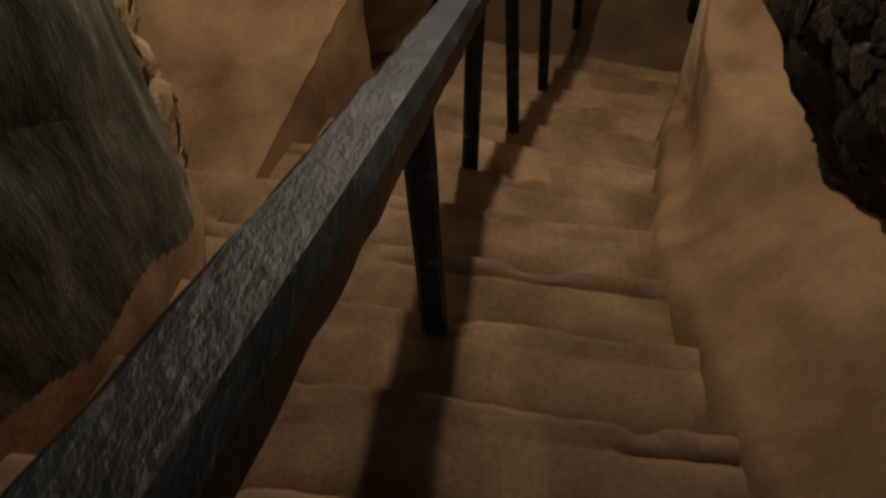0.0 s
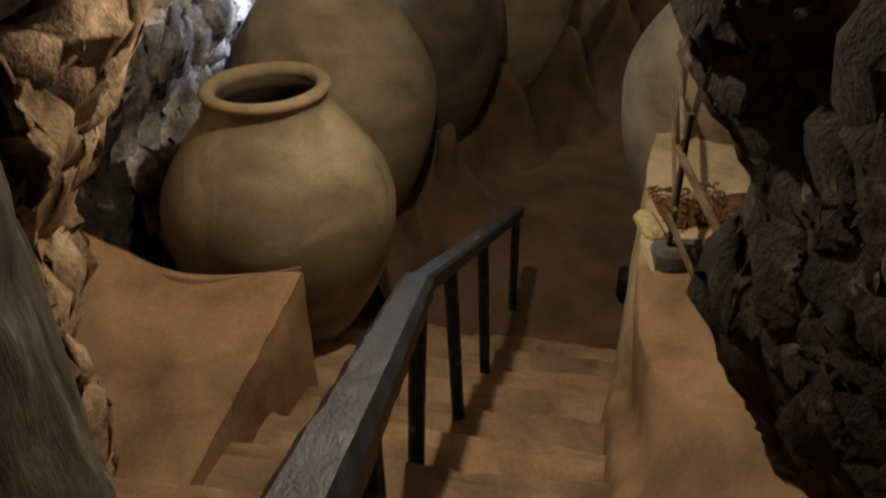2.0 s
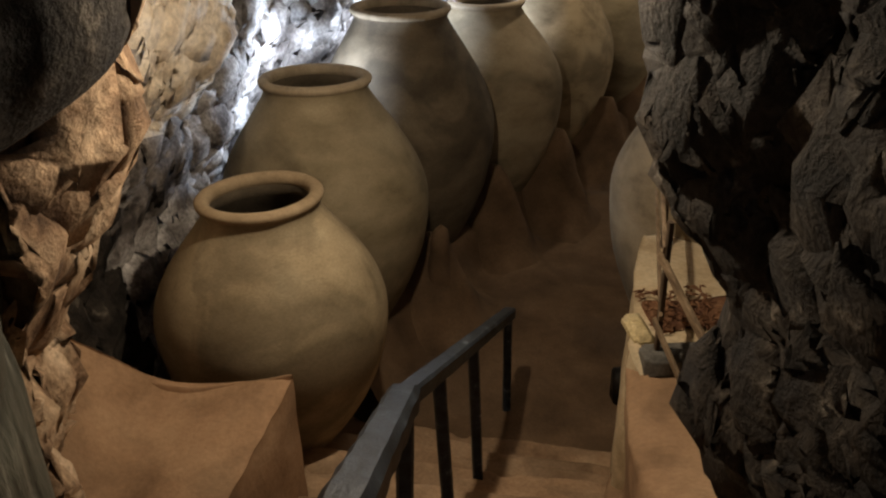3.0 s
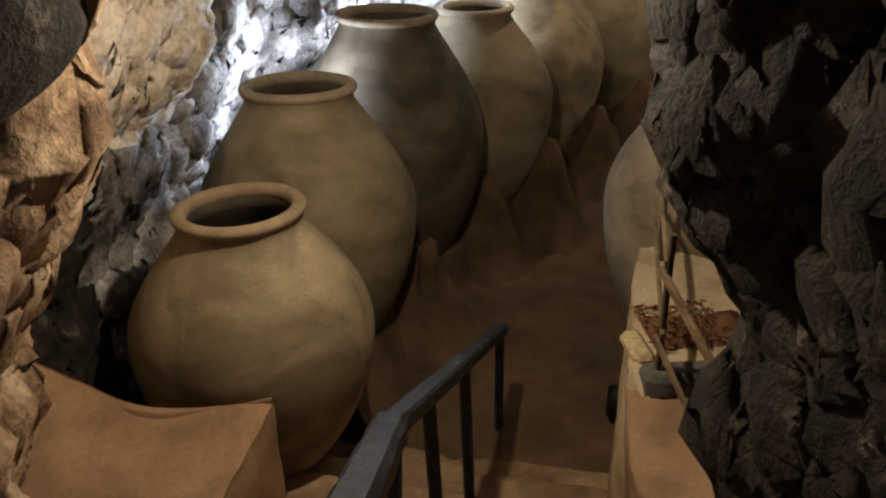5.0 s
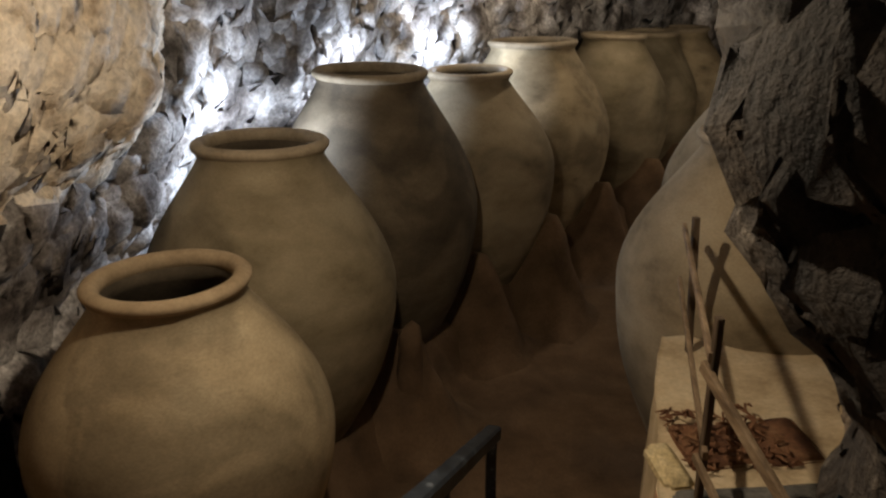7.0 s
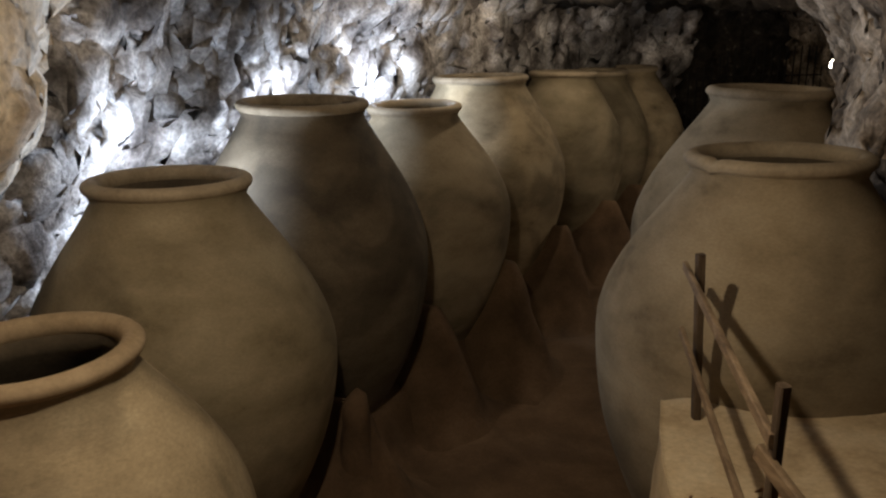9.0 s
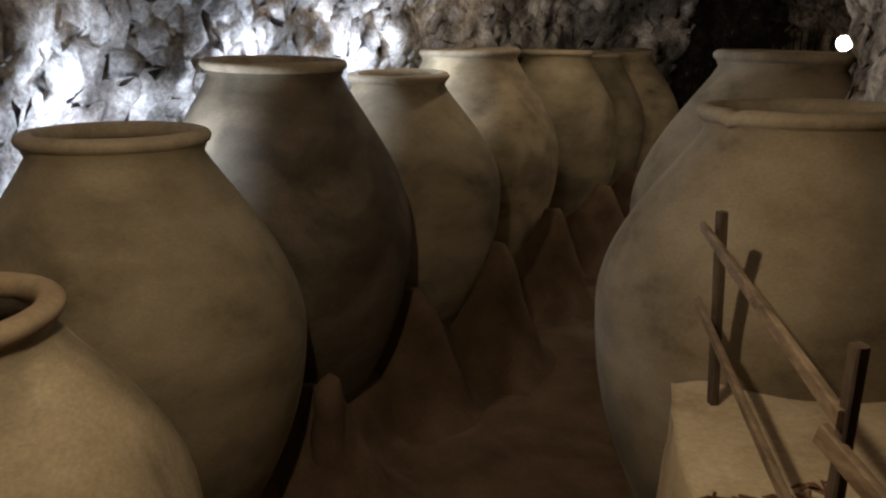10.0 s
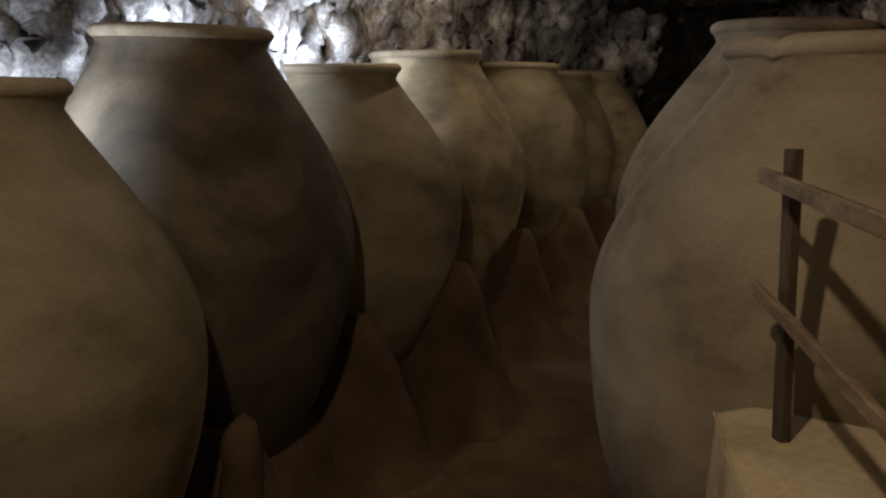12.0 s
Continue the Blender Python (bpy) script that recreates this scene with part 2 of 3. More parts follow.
def crag(p, big, small, blocky=1.0):
    """Relief of broken rock: large lumps, tilted blocks with cracks between them, sharp fine edges."""
    lump = noise.fractal(p * 0.9, 1.0, 2.0, 3)
    q = p + Vector(noise.noise_vector(p * 1.7)) * 0.22
    g, h = noise.voronoi(q * 1.25 + Vector((5, 2, 1)))
    slab = (q * 1.25 + Vector((5, 2, 1)) - Vector(h[0])).dot(Vector((0.5, -0.6, 1.0)))
    d, c = noise.voronoi(q * 2.9)
    tilt = (q * 2.9 - Vector(c[0])).dot(Vector((0.6, 0.5, 0.9)))
    e, f = noise.voronoi(q * 7.1 + Vector((3, 1, 7)))
    tilt2 = (q * 7.1 + Vector((3, 1, 7)) - Vector(f[0])).dot(Vector((-0.7, 0.6, 0.8)))
    crack = min((d[1] - d[0]) * 4, 1.0) + 0.6 * min((g[1] - g[0]) * 5, 1.0) + 0.3 * min((e[1] - e[0]) * 3, 1.0)
    crack *= blocky
    vein = 0.45 - abs(noise.noise(q * 4.3)) - 0.6 * abs(noise.noise(q * 9.1 + Vector((7, 3, 2)))) - 0.3 * abs(noise.noise(q * 19.0))
    fine = noise.fractal(p * 9, 0.9, 2.2, 4)
    lift = min(blocky * 8, 1.0)
    return big * (0.5 * lump + 0.4 * blocky * slab + 0.12 * blocky * tilt + 0.16 * crack + 0.35 * lift * vein - 0.2) + small * (0.14 * blocky * tilt2 + 0.25 * crack + 0.5 * fine + 0.75 * lift * vein)


def rock_sheet(name, stations, zs, inward, lean, mat, step, big, small, label, s_range=None, thick=0.25, calm=None, blocky=1.0, second=None):
    """A rock wall along plan points (x, y); lean(s, z) moves it inward."""
    n = len(stations) - 1
    s0, s1 = s_range or (0, n)
    length = sum((Vector(stations[i + 1]) - Vector(stations[i])).length for i in range(n)) * (s1 - s0) / n
    cols, rows = int(length / step), int((zs[1] - zs[0]) / step)
    verts, faces = [], []
    for i in range(cols + 1):
        s = s0 + (s1 - s0) * i / cols
        x, y = glide(stations, s)
        x2, y2 = glide(stations, min(s + 0.02, n))
        x1, y1 = glide(stations, max(s - 0.02, 0))
        d = Vector((x2 - x1, y2 - y1, 0)).normalized()
        nrm = Vector((d.y, -d.x, 0)) * inward
        for k in range(rows + 1):
            z = zs[0] + (zs[1] - zs[0]) * k / rows
            p = Vector((x, y, z))
            k = 1 - calm(x, y, z) if calm else 1
            q = p + nrm * lean(x, y, z)
            q += nrm * crag(q, big * (0.2 + 0.8 * k), small * k, blocky)
            q += Vector(noise.noise_vector(p * 4)) * 0.03 * k
            verts.append(q)
    for i in range(cols):
        for k in range(rows):
            a = i * (rows + 1) + k
            f = (a, a + 1, a + rows + 2, a + rows + 1)
            faces.append(f if inward > 0 else f[::-1])
    ob = mesh(name, verts, faces, mat)
    if second:
        for k, (other, zone) in enumerate(second):
            ob.data.materials.append(other)
            for f in ob.data.polygons:
                if zone(*f.center) + 0.35 * noise.fractal(f.center * 2.2, 1, 2, 4) > 0.45:
                    f.material_index = k + 1
    so = ob.modifiers.new("thickness", "SOLIDIFY")
    so.thickness, so.offset = thick, -1
    return tagged(ob, label, "wall", kind="structure")


def smoothstep(a, b, x):
    t = min(max((x - a) / (b - a), 0), 1)
    return t * t * (3 - 2 * t)


def hump(x, c, w):
    return math.exp(-((x - c) / w) ** 2)


FLOOR_Z = -1.9


def stair_z(y):
    return max(-0.43 - 0.4375 * (y - 2.0), FLOOR_Z)


# ---- cave walls ----
LEFT = [(-1.15, -1.4), (-1.1, 0.2), (-1.0, 1.2), (-0.87, 1.9), (-0.84, 2.35), (-1.02, 2.75), (-1.3, 3.31), (-1.55, 4.12), (-1.7, 4.92), (-1.55, 5.72), (-1.32, 6.62), (-0.98, 7.52), (-0.35, 8.62), (0.45, 9.67), (1.3, 10.77), (2.25, 11.97), (3.4, 13.12), (4.8, 14.22), (6.2, 14.82)]
RIGHT = [(1.72, -1.4), (1.72, 0.4), (1.7, 1.3), (1.64, 2.0), (1.66, 2.42), (1.84, 2.9), (2.2, 3.37), (2.5, 3.92), (2.7, 4.35), (3.1, 4.9), (3.5, 5.55), (3.85, 6.35), (4.3, 7.15), (5.1, 8.05), (6.1, 9.05), (7.2, 10.15), (8.1, 11.65), (8.6, 13.35), (8.5, 14.95)]


def cream_left(x, y, z):
    return smoothstep(4.3, 4.6, y) * smoothstep(6.25 + 0.7 * z, 5.95 + 0.7 * z, y) * smoothstep(0.05, 0.35, z)


def calm_left(x, y, z):
    return 0.8 * smoothstep(5.1, 5.4, y) * smoothstep(6.5, 6.25, y) * smoothstep(0.6, 0.75, z - 0.35 * (y - 5.7))


def tan_left(x, y, z):
    return smoothstep(4.45, 4.05, y)


# shade in the hollow beside the squat jar, laid in as near-black rock
def hollow_shade_left(x, y, z):
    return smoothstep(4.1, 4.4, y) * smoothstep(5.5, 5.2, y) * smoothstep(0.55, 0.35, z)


def foot_left(x, y, z):
    return smoothstep(0.34, 0.06, z - stair_z(y))


# the brow turns from the lamp; its shade is coloured in near-black
def brow_shade_left(x, y, z):
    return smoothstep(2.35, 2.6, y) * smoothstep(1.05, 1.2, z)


def lean_left(x, y, z):
    near = hump(y, 2.3, 0.6) * 0.07 * smoothstep(-0.6, 0.9, z)
    brow = hump(y, 2.92, 0.28) * 0.62 * smoothstep(1.08, 1.4, z)
    arch = hump(y, 3.25, 0.28) * 0.55 * smoothstep(0.1, 1.0, z)
    slab = smoothstep(4.9, 5.3, y) * smoothstep(6.9, 6.3, y)
    vault = (0.22 * smoothstep(-0.2, 0.7, z) + 0.28 * smoothstep(0.7, 2.0, z)) * smoothstep(4, 5.2, y)
    shelf = 0.42 * smoothstep(-0.25, 0.7, z) + 0.16 * smoothstep(0.5, 1.1, z)
    return near + max(brow, arch) + vault * (1 - slab) + shelf * slab


def lean_right(x, y, z):
    near = 0.10 * smoothstep(-0.1, 0.7, z) * hump(y, 2.2, 0.4) - 0.25 * smoothstep(0.3, -0.2, z) * hump(y, 1.7, 0.8)
    snout = hump(y, 2.74, 0.24) * (0.25 * smoothstep(-0.35, 0.1, z) - 0.16 * hump(z, 0.5, 0.35) + 0.18 * smoothstep(0.55, 0.95, z))
    low = -0.3 * smoothstep(0.25, -0.1, z) * smoothstep(4.3, 5.0, y)
    brow = 0.18 * hump(y, 4.3, 0.5) * smoothstep(0.5, 0.85, z)
    vault = (0.1 + 0.5 * smoothstep(0.8, 2.0, z)) * smoothstep(4.2, 5.4, y)
    return near + snout + low + brow + vault


rock_sheet("wall_left_entry", LEFT, (-0.6, 2.9), 1, lean_left, ROCK_GREY, 0.014, 0.12, 0.002, "grey streaked rock wall beside the cellar stairs", (0, 5.3), blocky=0.0, second=((EARTH, foot_left), (ROCK_SHADED, brow_shade_left)))
rock_sheet("wall_left", LEFT, (-2.1, 2.7), 1, lean_left, ROCK, 0.028, 0.24, 0.07, "rough pale limestone cave wall behind the jars", (5.3, 18), calm=calm_left, second=((TAN, tan_left), (ROCK_SHADED, hollow_shade_left), (CREAM, cream_left)))
rock_sheet("wall_right_entry", RIGHT, (-1.2, 2.9), -1, lean_right, ROCK_SHADED, 0.018, 0.12, 0.12, "dark jagged rock wall beside the stairs", (0, 7), blocky=0.15)
rock_sheet("wall_right", RIGHT, (-2.1, 2.7), -1, lean_right, ROCK_BROWN, 0.024, 0.2, 0.09, "rough brown rock wall behind the jars", (7, 18), blocky=0.35)


def ceiling_z(y):
    return 2.95 - 0.45 * smoothstep(0, 4.5, y) - 0.5 * smoothstep(6, 9.5, y) - 0.65 * smoothstep(10.2, 11.6, y)


def build_ceiling():
    verts, faces = [], []
    nx, ny = 150, 240
    for j in range(ny + 1):
        y = -1.6 + 17.0 * j / ny
        for i in range(nx + 1):
            x = -2.4 + 11.8 * i / nx
            p = Vector((x, y, 2.0))
            verts.append((x, y, ceiling_z(y + 0.25 * noise.noise(p * 0.8)) - crag(p, 0.28, 0.08)))
    for j in range(ny):
        for i in range(nx):
            a = j * (nx + 1) + i
            faces.append((a, a + nx + 1, a + nx + 2, a + 1))
    ob = mesh("ceiling", verts, faces, ROCK_SHADED)
    so = ob.modifiers.new("thickness", "SOLIDIFY")
    so.thickness, so.offset = 0.3, -1
    tagged(ob, "dark rough-hewn rock roof of the cave", "ceiling", kind="structure")


build_ceiling()


def build_ends():
    # unseen made-up doorway wall behind the stairs' head, plain rock at the far end
    for name, x0, x1, z0, z1 in (("wall_entry_left", -1.6, -0.45, -0.5, 3.2), ("wall_entry_right", 0.95, 2.0, -0.5, 3.2), ("wall_entry_top", -0.45, 0.95, 2.95, 3.2)):
        tagged(part(name, block(x0, x1, -1.6, -1.35, z0, z1, 0.03, 0.03, cuts=4), EARTH), "unseen plastered wall round an assumed entrance", "wall", kind="structure")
    verts, faces = [], []
    for i in range(61):
        for k in range(61):
            x, z = 3.5 + 5.6 * i / 60, -2.1 + 4.2 * k / 60
            p = Vector((x, 14.6, z))
            verts.append((x, 14.6 - crag(p, 0.3, 0.08), z))
    for i in range(60):
        for k in range(60):
            a = i * 61 + k
            faces.append((a, a + 61, a + 62, a + 1))
    ob = mesh("wall_far", verts, faces, ROCK_SHADED)
    so = ob.modifiers.new("thickness", "SOLIDIFY")
    so.thickness = 0.3
    tagged(ob, "dark rock wall at the cave's far end", "wall", kind="structure")


build_ends()


def build_floor():
    verts, faces = [], []
    nx, ny = 110, 130
    for j in range(ny + 1):
        for i in range(nx + 1):
            x, y = -2.2 + 11.6 * i / nx, 3.4 + 11.6 * j / ny
            p = Vector((x, y, 0))
            verts.append((x, y, FLOOR_Z + 0.025 * noise.fractal(p * 1.3, 1, 2, 3) + 0.006 * noise.noise(p * 9)))
    for j in range(ny):
        for i in range(nx):
            a = j * (nx + 1) + i
            faces.append((a, a + 1, a + nx + 2, a + nx + 1))
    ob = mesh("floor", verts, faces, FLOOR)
    so = ob.modifiers.new("thickness", "SOLIDIFY")
    so.thickness, so.offset = 0.2, -1
    tagged(ob, "trodden brown earth floor between the jars", "floor", kind="structure")


build_floor()


# ---- stairs ----
TREAD, RISE = 0.36, 0.1575


def step_line(k):
    """The nosing of step k: a point at its middle, its turn and its height."""
    y = 1.64 + TREAD * k
    return y, 9 + 0.9 * max(k, 0), -0.2725 - RISE * k


def build_stairs():
    stairs = thing("stairs", (0, 0, 0), "worn earth-coloured cellar steps going down", "stairs", kind="structure")
    for k in range(-8, 11):
        y, turn, z = step_line(k)
        bm = bmesh.new()
        nx, left, right = 110, -1.5, 2.15
        # profile across a step: foot of the riser behind it, tread, rounded nosing, riser
        prof = [(-TREAD - 0.06, -0.3), (-TREAD - 0.06, 0.0), (-TREAD * 0.66, 0.004), (-TREAD * 0.33, 0.002), (-0.092, 0.0), (-0.085, -0.012), (-0.078, -0.012), (-0.07, 0.0), (-0.03, 0.0), (-0.012, -0.005), (-0.003, -0.016), (0.0, -0.035), (-0.006, -0.1), (-0.008, -0.3)]
        rows = []
        c = Vector((0.45, y, 0))
        rot = Matrix.Rotation(radians(-turn), 3, "Z")
        for i in range(nx + 1):
            x = left + (right - left) * i / nx
            row = []
            for v, w in prof:
                p = c + rot @ Vector((x - 0.45, v, 0))
                q = Vector((p.x, p.y, z + w))
                wear = noise.noise(Vector((p.x * 2.3, k * 3.1, 0))) * 0.007
                if -0.09 < v < -0.074:
                    q.z += 0.012 * smoothstep(0.3, 0.05, noise.noise(Vector((p.x * 1.6, k * 5.3, 4.0))))
                if w > -0.2:
                    q.z += 0.012 * noise.fractal(q * 3, 1, 2, 3) - (0.02 * hump(p.x, 0.75, 0.25) if v > -0.1 else 0)
                    q += rot @ Vector((0, wear + 0.01 * noise.noise(q * 14), 0))
                if -0.05 < v and w > -0.05:
                    chip = smoothstep(0.22, 0.5, noise.noise(Vector((p.x * 4.5, k * 7.7, 2.0))))
                    q.z -= 0.018 * chip
                    q += rot @ Vector((0, -0.018 * chip, 0))
                row.append(bm.verts.new(q))
            rows.append(row)
        for r0, r1 in zip(rows, rows[1:]):
            for a in range(len(prof) - 1):
                bm.faces.new((r0[a], r1[a], r1[a + 1], r0[a + 1]))
        bm.faces.new(rows[0])
        bm.faces.new(rows[-1][::-1])
        bmesh.ops.holes_fill(bm, edges=bm.edges)
        part("step", bm, STEP, stairs)


build_stairs()


# ---- plaster bank and ledge on either side of the stairs ----
def loft(name, stations, mat, label, category, steps, across, rough=0.02, kind="structure", fine=0.006):
    """A skin through cross-sections, each a row of x, y, z triples laid end to end."""
    verts, faces = [], []
    n = len(stations) - 1
    m = len(stations[0]) // 3 - 1
    for i in range(steps + 1):
        row = glide(stations, n * i / steps)
        pts = [row[3 * a:3 * a + 3] for a in range(m + 1)]
        for k in range(across + 1):
            p = Vector(glide(pts, m * k / across))
            p += Vector(noise.noise_vector(p * 2.2)) * rough + Vector(noise.noise_vector(p * 9)) * fine
            verts.append(p)
    for i in range(steps):
        for k in range(across):
            a = i * (across + 1) + k
            faces.append((a, a + 1, a + across + 2, a + across + 1))
    ob = mesh(name, verts, faces, mat)
    return tagged(ob, label, category, kind=kind)


def right_section(y, foot_x, mid_x, mid_z, out_x, out_z, rise):
    zb = stair_z(y) - 0.03
    return (foot_x - 0.06, y, zb - 0.3, foot_x - 0.01, y, zb - 0.02, foot_x + 0.09, y, zb + 0.055, mid_x, y, mid_z, out_x, y, out_z, out_x + 0.4, y, out_z + rise, out_x + 0.9, y, out_z + 2 * rise)


loft("bank_right", [right_section(-1.3, 1.0, 1.3, 1.25, 1.6, 1.45, 0.1), right_section(0.2, 1.0, 1.3, 0.58, 1.58, 0.75, 0.1), right_section(1.2, 1.0, 1.3, 0.13, 1.56, 0.28, 0.1),
                    right_section(1.9, 1.0, 1.28, -0.2, 1.55, -0.06, 0.1), right_section(2.4, 1.0, 1.26, -0.44, 1.52, -0.30, 0.08), right_section(2.9, 1.13, 1.27, -0.55, 1.42, -0.42, 0.03),
                    right_section(3.40, 1.28, 1.34, -0.66, 1.38, -0.54, 0.01), right_section(3.90, 1.42, 1.47, -0.71, 1.51, -0.53, 0.0), right_section(4.2, 1.54, 1.57, -0.74, 1.61, -0.55, 0.0)],
     EARTH, "smooth earth-plastered bank along the stairs", "bank", 90, 48, 0.02)


def build_ledge():
    st = []
    for y, x in ((3.55, 1.69), (3.92, 1.50), (4.16, 1.575), (4.55, 1.69), (4.92, 1.83), (5.22, 1.95), (5.28, 2.01)):
        drop = 0.0 if 3.7 < y < 5.25 else 0.05 if y > 5 else 0.3
        st.append((x - 0.05, y, -2.0, x - 0.04, y, -1.4, x - 0.02, y, -0.8, x, y, -0.505 - drop, x + 0.03, y, -0.475 - drop, x + 0.5, y, -0.47 - drop, x + 1.3, y, -0.45 - drop))
    loft("ledge_right", st, PALE, "pale plastered ledge that carries a wooden fence", "ledge", 60, 60, 0.018)
    end = [(1.96, 5.28, -2.0, 1.98, 5.285, -0.62, 2.01, 5.28, -0.57), (2.6, 5.32, -2.0, 2.6, 5.32, -0.62, 2.6, 5.30, -0.57), (3.3, 5.37, -2.0, 3.3, 5.37, -0.62, 3.3, 5.34, -0.57)]
    loft("ledge_end", end, PALE, "pale plastered end of the ledge", "ledge", 20, 20, 0.012)


build_ledge()


def left_section(x0, y0, z0, x1, y1, z1):
    """Front of the buttress: from its free edge over the stairs back to the rock."""
    return (x0, y0, z0 - 1.2, x0 - 0.01, y0, z0 - 0.45, x0 - 0.012, y0, z0 - 0.03, x0 - 0.03, y0 + 0.003, z0 + 0.002, x0 - 0.2, y0 + 0.01, z0 + 0.012,
            x0 - 0.7 * (x0 - x1), y0 + 0.7 * (y1 - y0), z0 - 0.02, x1, y1, z1, x1 - 0.5, y1 + 0.1, z1 + 0.25)


loft("buttress_left", [left_section(-0.675, 2.39, -0.667, -1.02, 2.4, -0.48), left_section(-0.555, 2.84, -0.787, -1.12, 2.8, -0.53), left_section(-0.505, 3.04, -0.807, -1.17, 3.05, -0.55),
                       left_section(-0.335, 3.51, -0.702, -1.17, 3.55, -0.52), left_section(-0.17, 3.97, -0.592, -1.06, 4.1, -0.46), left_section(-0.145, 4.04, -0.577, -1.05, 4.16, -0.44)],
     EARTH, "orange earth-plastered buttress beside the stairs", "buttress", 70, 60, 0.018)
loft("buttress_back", [(-0.155, 4.04, -2.0, -0.155, 4.05, -0.65, -0.165, 4.03, -0.622), (-0.66, 4.08, -2.0, -0.66, 4.08, -0.70, -0.66, 4.03, -0.65), (-1.05, 4.18, -2.0, -1.05, 4.18, -0.69, -1.05, 4.12, -0.62), (-1.6, 4.26, -2.0, -1.6, 4.26, -0.62, -1.6, 4.18, -0.56)],
     EARTH, "back of the earth-plastered buttress", "buttress", 40, 20, 0.012)


# ---- handrail ----
def build_handrail():
    rail = thing("handrail", (0, 0, 0), "dark painted wooden handrail on square posts beside the stairs", "handrail")
    top, bend, end = (-0.16, -0.93, 1.91), (0.380, 3.19, -0.078), (1.14, 5.46, -1.128)
    part("rail", bar(top, bend, 0.125, 0.10, 0.10, 110, 0.22), PAINT, rail, "thick dark rail worn along its top")
    part("rail", bar((0.368, 3.13, -0.045), end, 0.085, 0.08, 0.06, 40, 0.15, 3), PAINT, rail)
    for x, y, w in ((0.0, 0.27, 0.07), (0.228, 1.986, 0.075), (0.345, 3.186, 0.07), (0.574, 3.656, 0.06), (0.79, 4.336, 0.058), (1.123, 5.40, 0.055)):
        a, b = (top, bend) if y < bend[1] else (bend, end)
        zt = a[2] + (b[2] - a[2]) * (y - a[1]) / (b[1] - a[1])
        xt = a[0] + (b[0] - a[0]) * (y - a[1]) / (b[1] - a[1])
        part("post", bar((x, y, stair_z(y) - 0.12), (xt, y, zt - 0.02), w, w, 0.06, 12, 0.16, y), PAINT, rail)


build_handrail()


# ---- jars ----
def jar(at, rim_z, rim_r, max_r, drop, base_z, label, seed, lip=0.036, clay=CLAY, rim=RIM_GREY, notch=None):
    """A big clay storage jar: drop is how far its widest ring lies under the rim."""
    base = thing("storage_jar", (at[0], at[1], base_z), label, "jar", "big clay jars in the cellar")
    h = rim_z - base_z
    foot = 0.27 * max_r
    prof = [(rim_r - 0.015, h - 0.05), (rim_r - 0.035, h - 0.10)]
    # shoulder, belly and foot outside
    zn, zm = h - 0.10, h - drop
    for i in range(1, 15):
        u = i / 14
        prof.append((rim_r - 0.035 + (max_r - rim_r + 0.035) * math.sin(u * math.pi / 2) ** 1.12, zn + (zm - zn) * u))
    for i in range(1, 17):
        u = i / 16
        prof.append((foot + (max_r - foot) * math.cos(u * math.pi / 2) ** 0.85 if i < 16 else foot, zm * (1 - u)))
    inner = [(max(r - 0.05, 0.02), max(z, 0.06)) for r, z in prof[1:]][::-1]
    seg = 72
    ph = seed * 1.7

    def ring(bm, r, z):
        row = []
        for k in range(seg):
            a = 2 * math.pi * k / seg
            wob = 1 + 0.012 * math.sin(2 * a + ph) + 0.008 * math.sin(3 * a + 2 * ph + z) + 0.008 * noise.noise(Vector((math.cos(a) * 2, math.sin(a) * 2, z * 2.5 + ph)))
            row.append(bm.verts.new((r * wob * math.cos(a), r * wob * math.sin(a), z + 0.008 * math.sin(a + ph) * (z / h))))
        return row

    bm = bmesh.new()
    rows = [ring(bm, r, z) for r, z in prof + [(0.05, 0.0)]]
    for r0, r1 in zip(rows, rows[1:]):
        for k in range(seg):
            bm.faces.new((r0[k], r0[(k + 1) % seg], r1[(k + 1) % seg], r1[k]))
    bm.faces.new(rows[-1])
    part("body", bm, clay, base)
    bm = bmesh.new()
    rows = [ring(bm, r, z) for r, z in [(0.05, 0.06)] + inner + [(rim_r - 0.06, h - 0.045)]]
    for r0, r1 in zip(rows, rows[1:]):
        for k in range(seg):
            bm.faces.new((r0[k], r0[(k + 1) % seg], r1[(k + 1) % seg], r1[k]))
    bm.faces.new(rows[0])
    part("inner_wall", bm, CLAY_INNER, base, "dark clay inside of the jar")
    bm = bmesh.new()
    rows = []
    lip_line = [(-0.080, -0.058), (-0.076, -0.020), (-0.052, -0.001), (-0.020, -0.004), (0.0, -0.024), (-0.006, -0.050), (-0.030, -0.070), (-0.052, -0.092)]
    for i in range(24):
        dr, dz = glide(lip_line[-2:] + lip_line + lip_line[:2], 2 + 8 * i / 24)
        rows.append(ring(bm, rim_r + dr * lip / 0.036, h + dz))
        if notch is not None and dz > -0.06:
            for k, v in enumerate(rows[-1]):
                v.co.z -= 0.016 * hump((360 * k / seg - notch + 180) % 360 - 180, 0, 3.5)
    for r0, r1 in zip(rows, rows[1:] + rows[:1]):
        for k in range(seg):
            bm.faces.new((r0[k], r0[(k + 1) % seg], r1[(k + 1) % seg], r1[k]))
    part("rim", bm, rim, base, "rounded thick clay rim")
    return base


